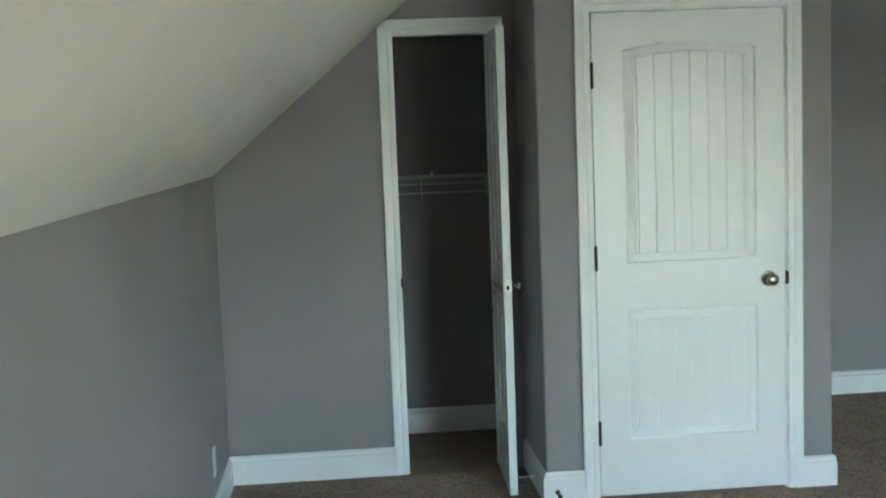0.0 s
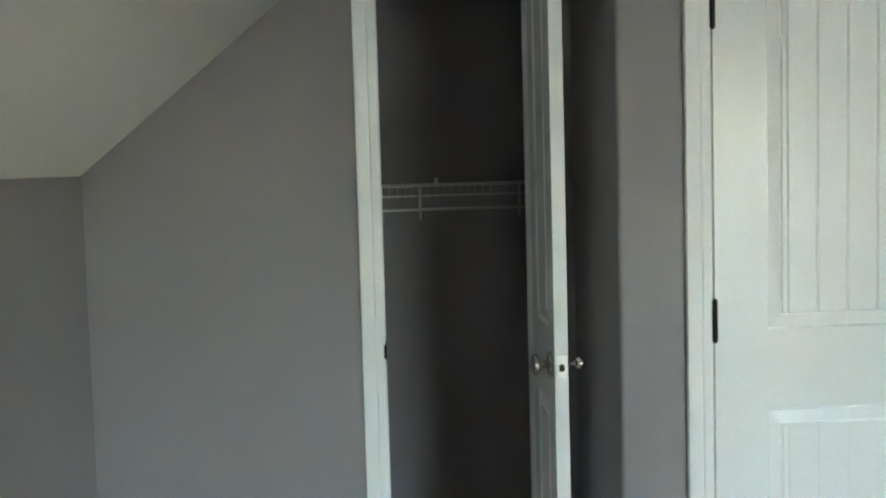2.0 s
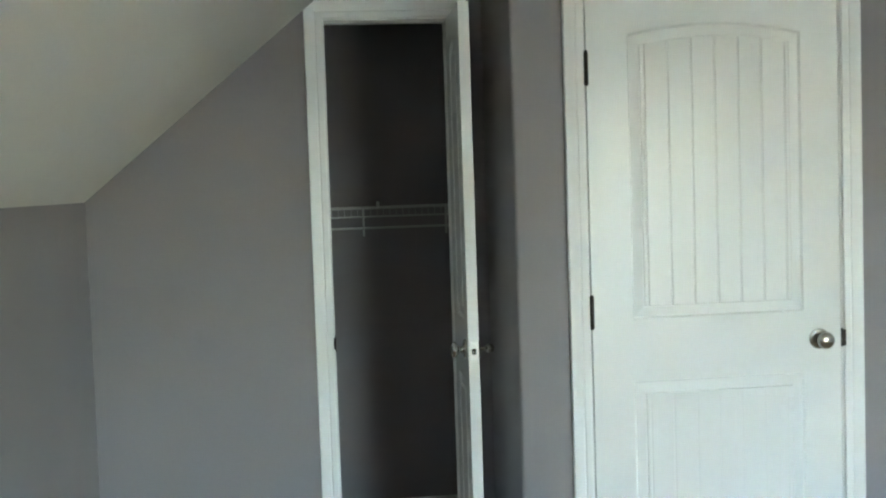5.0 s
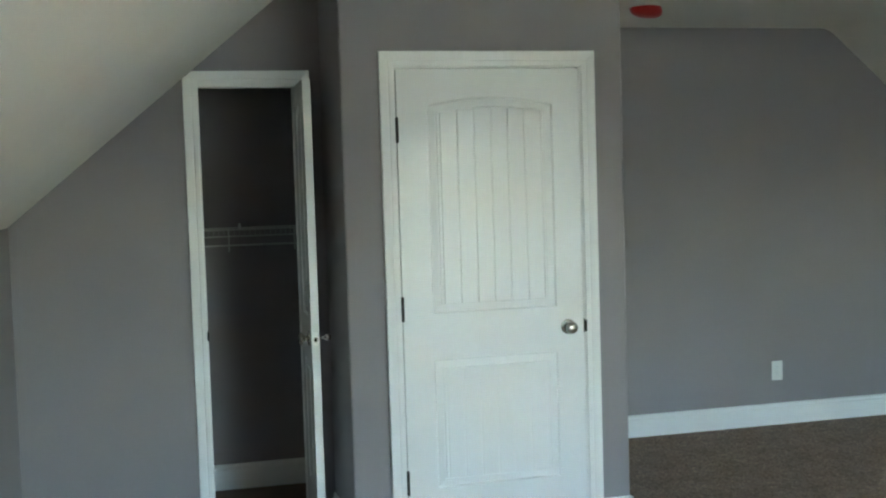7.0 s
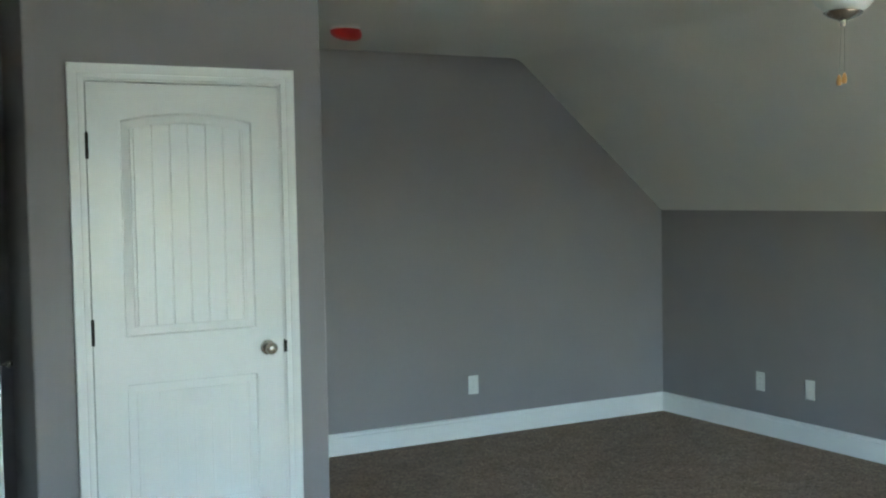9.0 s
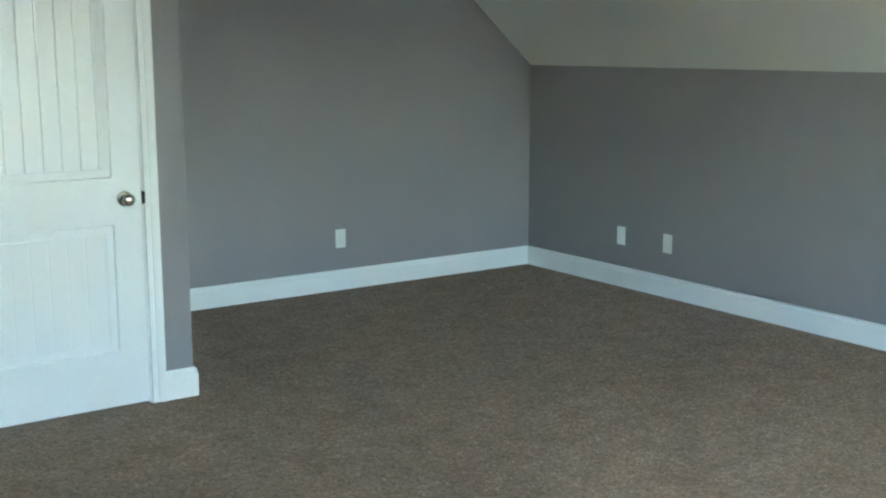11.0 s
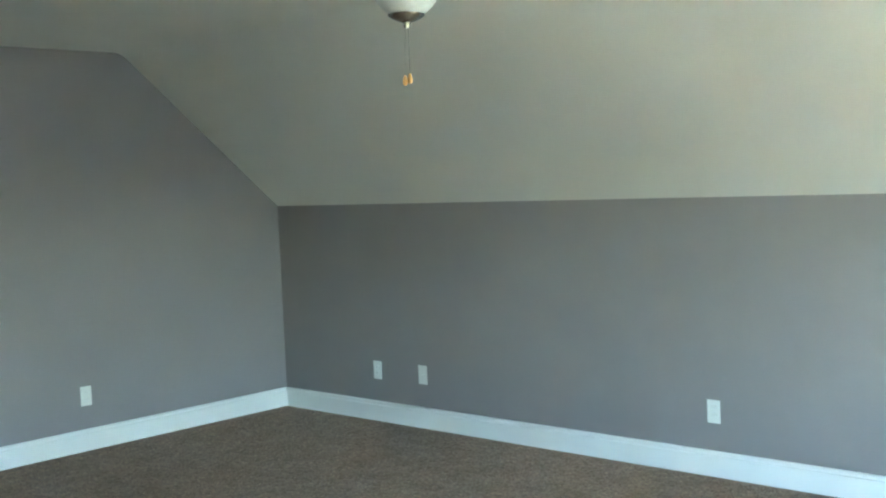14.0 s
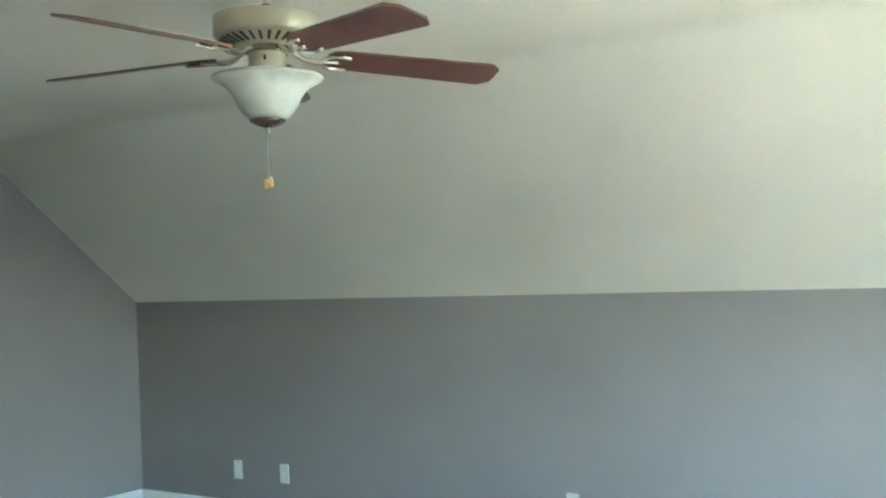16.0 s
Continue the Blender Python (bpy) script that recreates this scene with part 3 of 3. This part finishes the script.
sw = part("switch_housing", lathe(B(), [(0.047, 2.193), (0.050, 2.191), (0.050, 2.146), (0.054, 2.142), (0.056, 2.133), (0.03, 2.131)], 40), M_PEWTER, fan, "champagne switch housing", True)
part("reverse_switch", box(B(), (-0.0035, -0.053, 2.165), (0.0035, -0.048, 2.178)), M_DARK, sw, "black reverse switch", m=pose(0, 0, 0, 0, 0, -52))
part("bowl", lathe(B(), [(0.062, 2.129), (0.138, 2.1295), (0.1485, 2.1275), (0.150, 2.124), (0.1485, 2.1195), (0.133, 2.1125), (0.117, 2.103), (0.1035, 2.090), (0.094, 2.077), (0.087, 2.063),
                         (0.0815, 2.049), (0.072, 2.036), (0.062, 2.025), (0.053, 2.0175), (0.044, 2.0135), (0.0, 2.013)], 56), M_BOWL, fan, "frosted white glass bowl shade", True)
part("finial", lathe(B(), [(0.0, 2.0135), (0.046, 2.013), (0.0495, 2.0105), (0.0475, 2.0065), (0.039, 2.001), (0.025, 1.995), (0.014, 1.991), (0.0085, 1.990), (0.0075, 1.978), (0.005, 1.975), (0, 1.975)], 32),
     M_NICKEL, fan, "satin nickel finial", True)
for dx, dy, z0 in ((-0.0046, 0.0046, 1.849), (0.0046, -0.0046, 1.854)):
    ch = part("pull_chain", tube(B(), [(dx * 0.6, dy * 0.6, 1.981), (dx, dy, z0)], 0.0008, 6), M_NICKEL, fan, "thin metal pull chain")
    part("fob", lathe(B(), [(0, 0.004), (0.003, 0.003), (0.0052, -0.004), (0.0068, -0.012), (0.0066, -0.018), (0.0045, -0.0235), (0, -0.0245)], 16), M_FOB, ch, "small light wood pull", True,
         pose(dx, dy, z0))

BZ, PITCH = 2.193, -12.5


def blade_mesh():
    """One blade along +x, with clipped tip corners."""
    out = [(0.166, -0.030), (0.180, -0.048), (0.22, -0.0565), (0.630, -0.068), (0.636, -0.066), (0.661, -0.041), (0.663, -0.036), (0.663, 0.036), (0.661, 0.041), (0.636, 0.066), (0.630, 0.068), (0.22, 0.0565), (0.180, 0.048), (0.166, 0.030)]
    bm = B()
    a = [bm.verts.new((x, y, -0.003)) for x, y in out]
    b = [bm.verts.new((x, y, 0.003)) for x, y in out]
    bm.faces.new(a[::-1])
    bm.faces.new(b)
    for i in range(len(out)):
        j = (i + 1) % len(out)
        bm.faces.new((a[i], a[j], b[j], b[i]))
    return bm


def iron_mesh():
    """The blade iron: a curved arm and a horseshoe under the blade's root."""
    bm = B()
    tube(bm, [(0.058, 0, 0.010), (0.078, 0, 0.004), (0.098, 0, -0.008), (0.118, 0, -0.0135), (0.135, 0, -0.012), (0.150, 0, -0.010)], 0.0085, 10)
    arc = [(0.224, -0.035, -0.008), (0.204, -0.040, -0.009), (0.178, -0.036, -0.010), (0.157, -0.020, -0.010), (0.149, 0, -0.010),
           (0.157, 0.020, -0.010), (0.178, 0.036, -0.010), (0.204, 0.040, -0.009), (0.224, 0.035, -0.008)]
    tube(bm, arc, 0.0058, 8)
    tube(bm, [(0.150, 0, -0.010), (0.178, 0, -0.009), (0.196, 0, -0.007)], 0.0055, 8)
    return bm


blade = iron = screw = None
for i in range(5):
    turn = pose(0, 0, BZ, 0, 0, FA + 72 * i)
    tilt = turn @ pose(0, 0, 0, PITCH, 2.4)
    if blade is None:
        blade = part("blade", blade_mesh(), M_BLADE, fan, "cherry-stained wooden blade", m=tilt)
        iron = part("blade_iron", iron_mesh(), M_IRON, fan, "curved nickel blade iron", True, tilt)
        # blade sides take a lighter tan than the faces
        blade.data.materials.append(M_EDGE)
        for f in blade.data.polygons[2:]:
            f.material_index = 1
        irons = [iron]
    else:
        share("blade", blade.data, fan, tilt)
        irons.append(share("blade_iron", iron.data, fan, tilt))
sc = None
for ob in irons:
    for x, y in ((0.222, -0.035), (0.222, 0.035), (0.194, 0)):
        if sc is None:
            sc = part("screw", lathe(B(), [(0, -0.0135), (0.005, -0.0125), (0.006, -0.010), (0.006, -0.003)], 10), M_IRON, ob, smooth=True, m=pose(x, y, 0))
        else:
            share("screw", sc.data, ob, pose(x, y, 0))


# ---- carpet pile: leaning tufts over the open floor ----
rng = np.random.default_rng(7)
step = 0.0135
gx, gy = np.meshgrid(np.arange(XL + 0.03, XR - 0.03, step), np.arange(YB + 0.03, YR - 0.03, step))
gx, gy = gx.ravel(), gy.ravel()
gx, gy = gx + rng.uniform(-0.006, 0.006, gx.size), gy + rng.uniform(-0.006, 0.006, gy.size)
keep = ~((gx < BX1 + 0.03) & (gy > -0.03) & (gx > BX0 - 0.03)) & ~((gx <= BX0 - 0.03) & (gy > YC - 0.03))
gx, gy = gx[keep], gy[keep]
n = gx.size
ang, size, tall = rng.uniform(0, 2 * np.pi, n), rng.uniform(0.0090, 0.0150, n), rng.uniform(0.0016, 0.0045, n)
vs = np.zeros((n, 4, 3))
for k in range(3):
    a = ang + k * 2 * np.pi / 3
    vs[:, k] = np.stack([gx + size * np.cos(a), gy + size * np.sin(a), np.full(n, -0.001)], 1)
lean = rng.uniform(0, 2 * np.pi, n)
vs[:, 3] = np.stack([gx + 0.004 * np.cos(lean), gy + 0.004 * np.sin(lean), tall], 1)
idx = np.arange(n)[:, None] * 4
tris = np.concatenate([idx + np.array(q) for q in ((0, 1, 3), (1, 2, 3), (2, 0, 3))])
me = bpy.data.meshes.new("carpet_pile")
me.from_pydata(vs.reshape(-1, 3), [], tris)
me.materials.append(M_PILE)
pile = new("carpet_pile", me)
tagged(pile, "speckled brown cut-pile carpet tufts over the open floor", "carpet", kind="stuff")
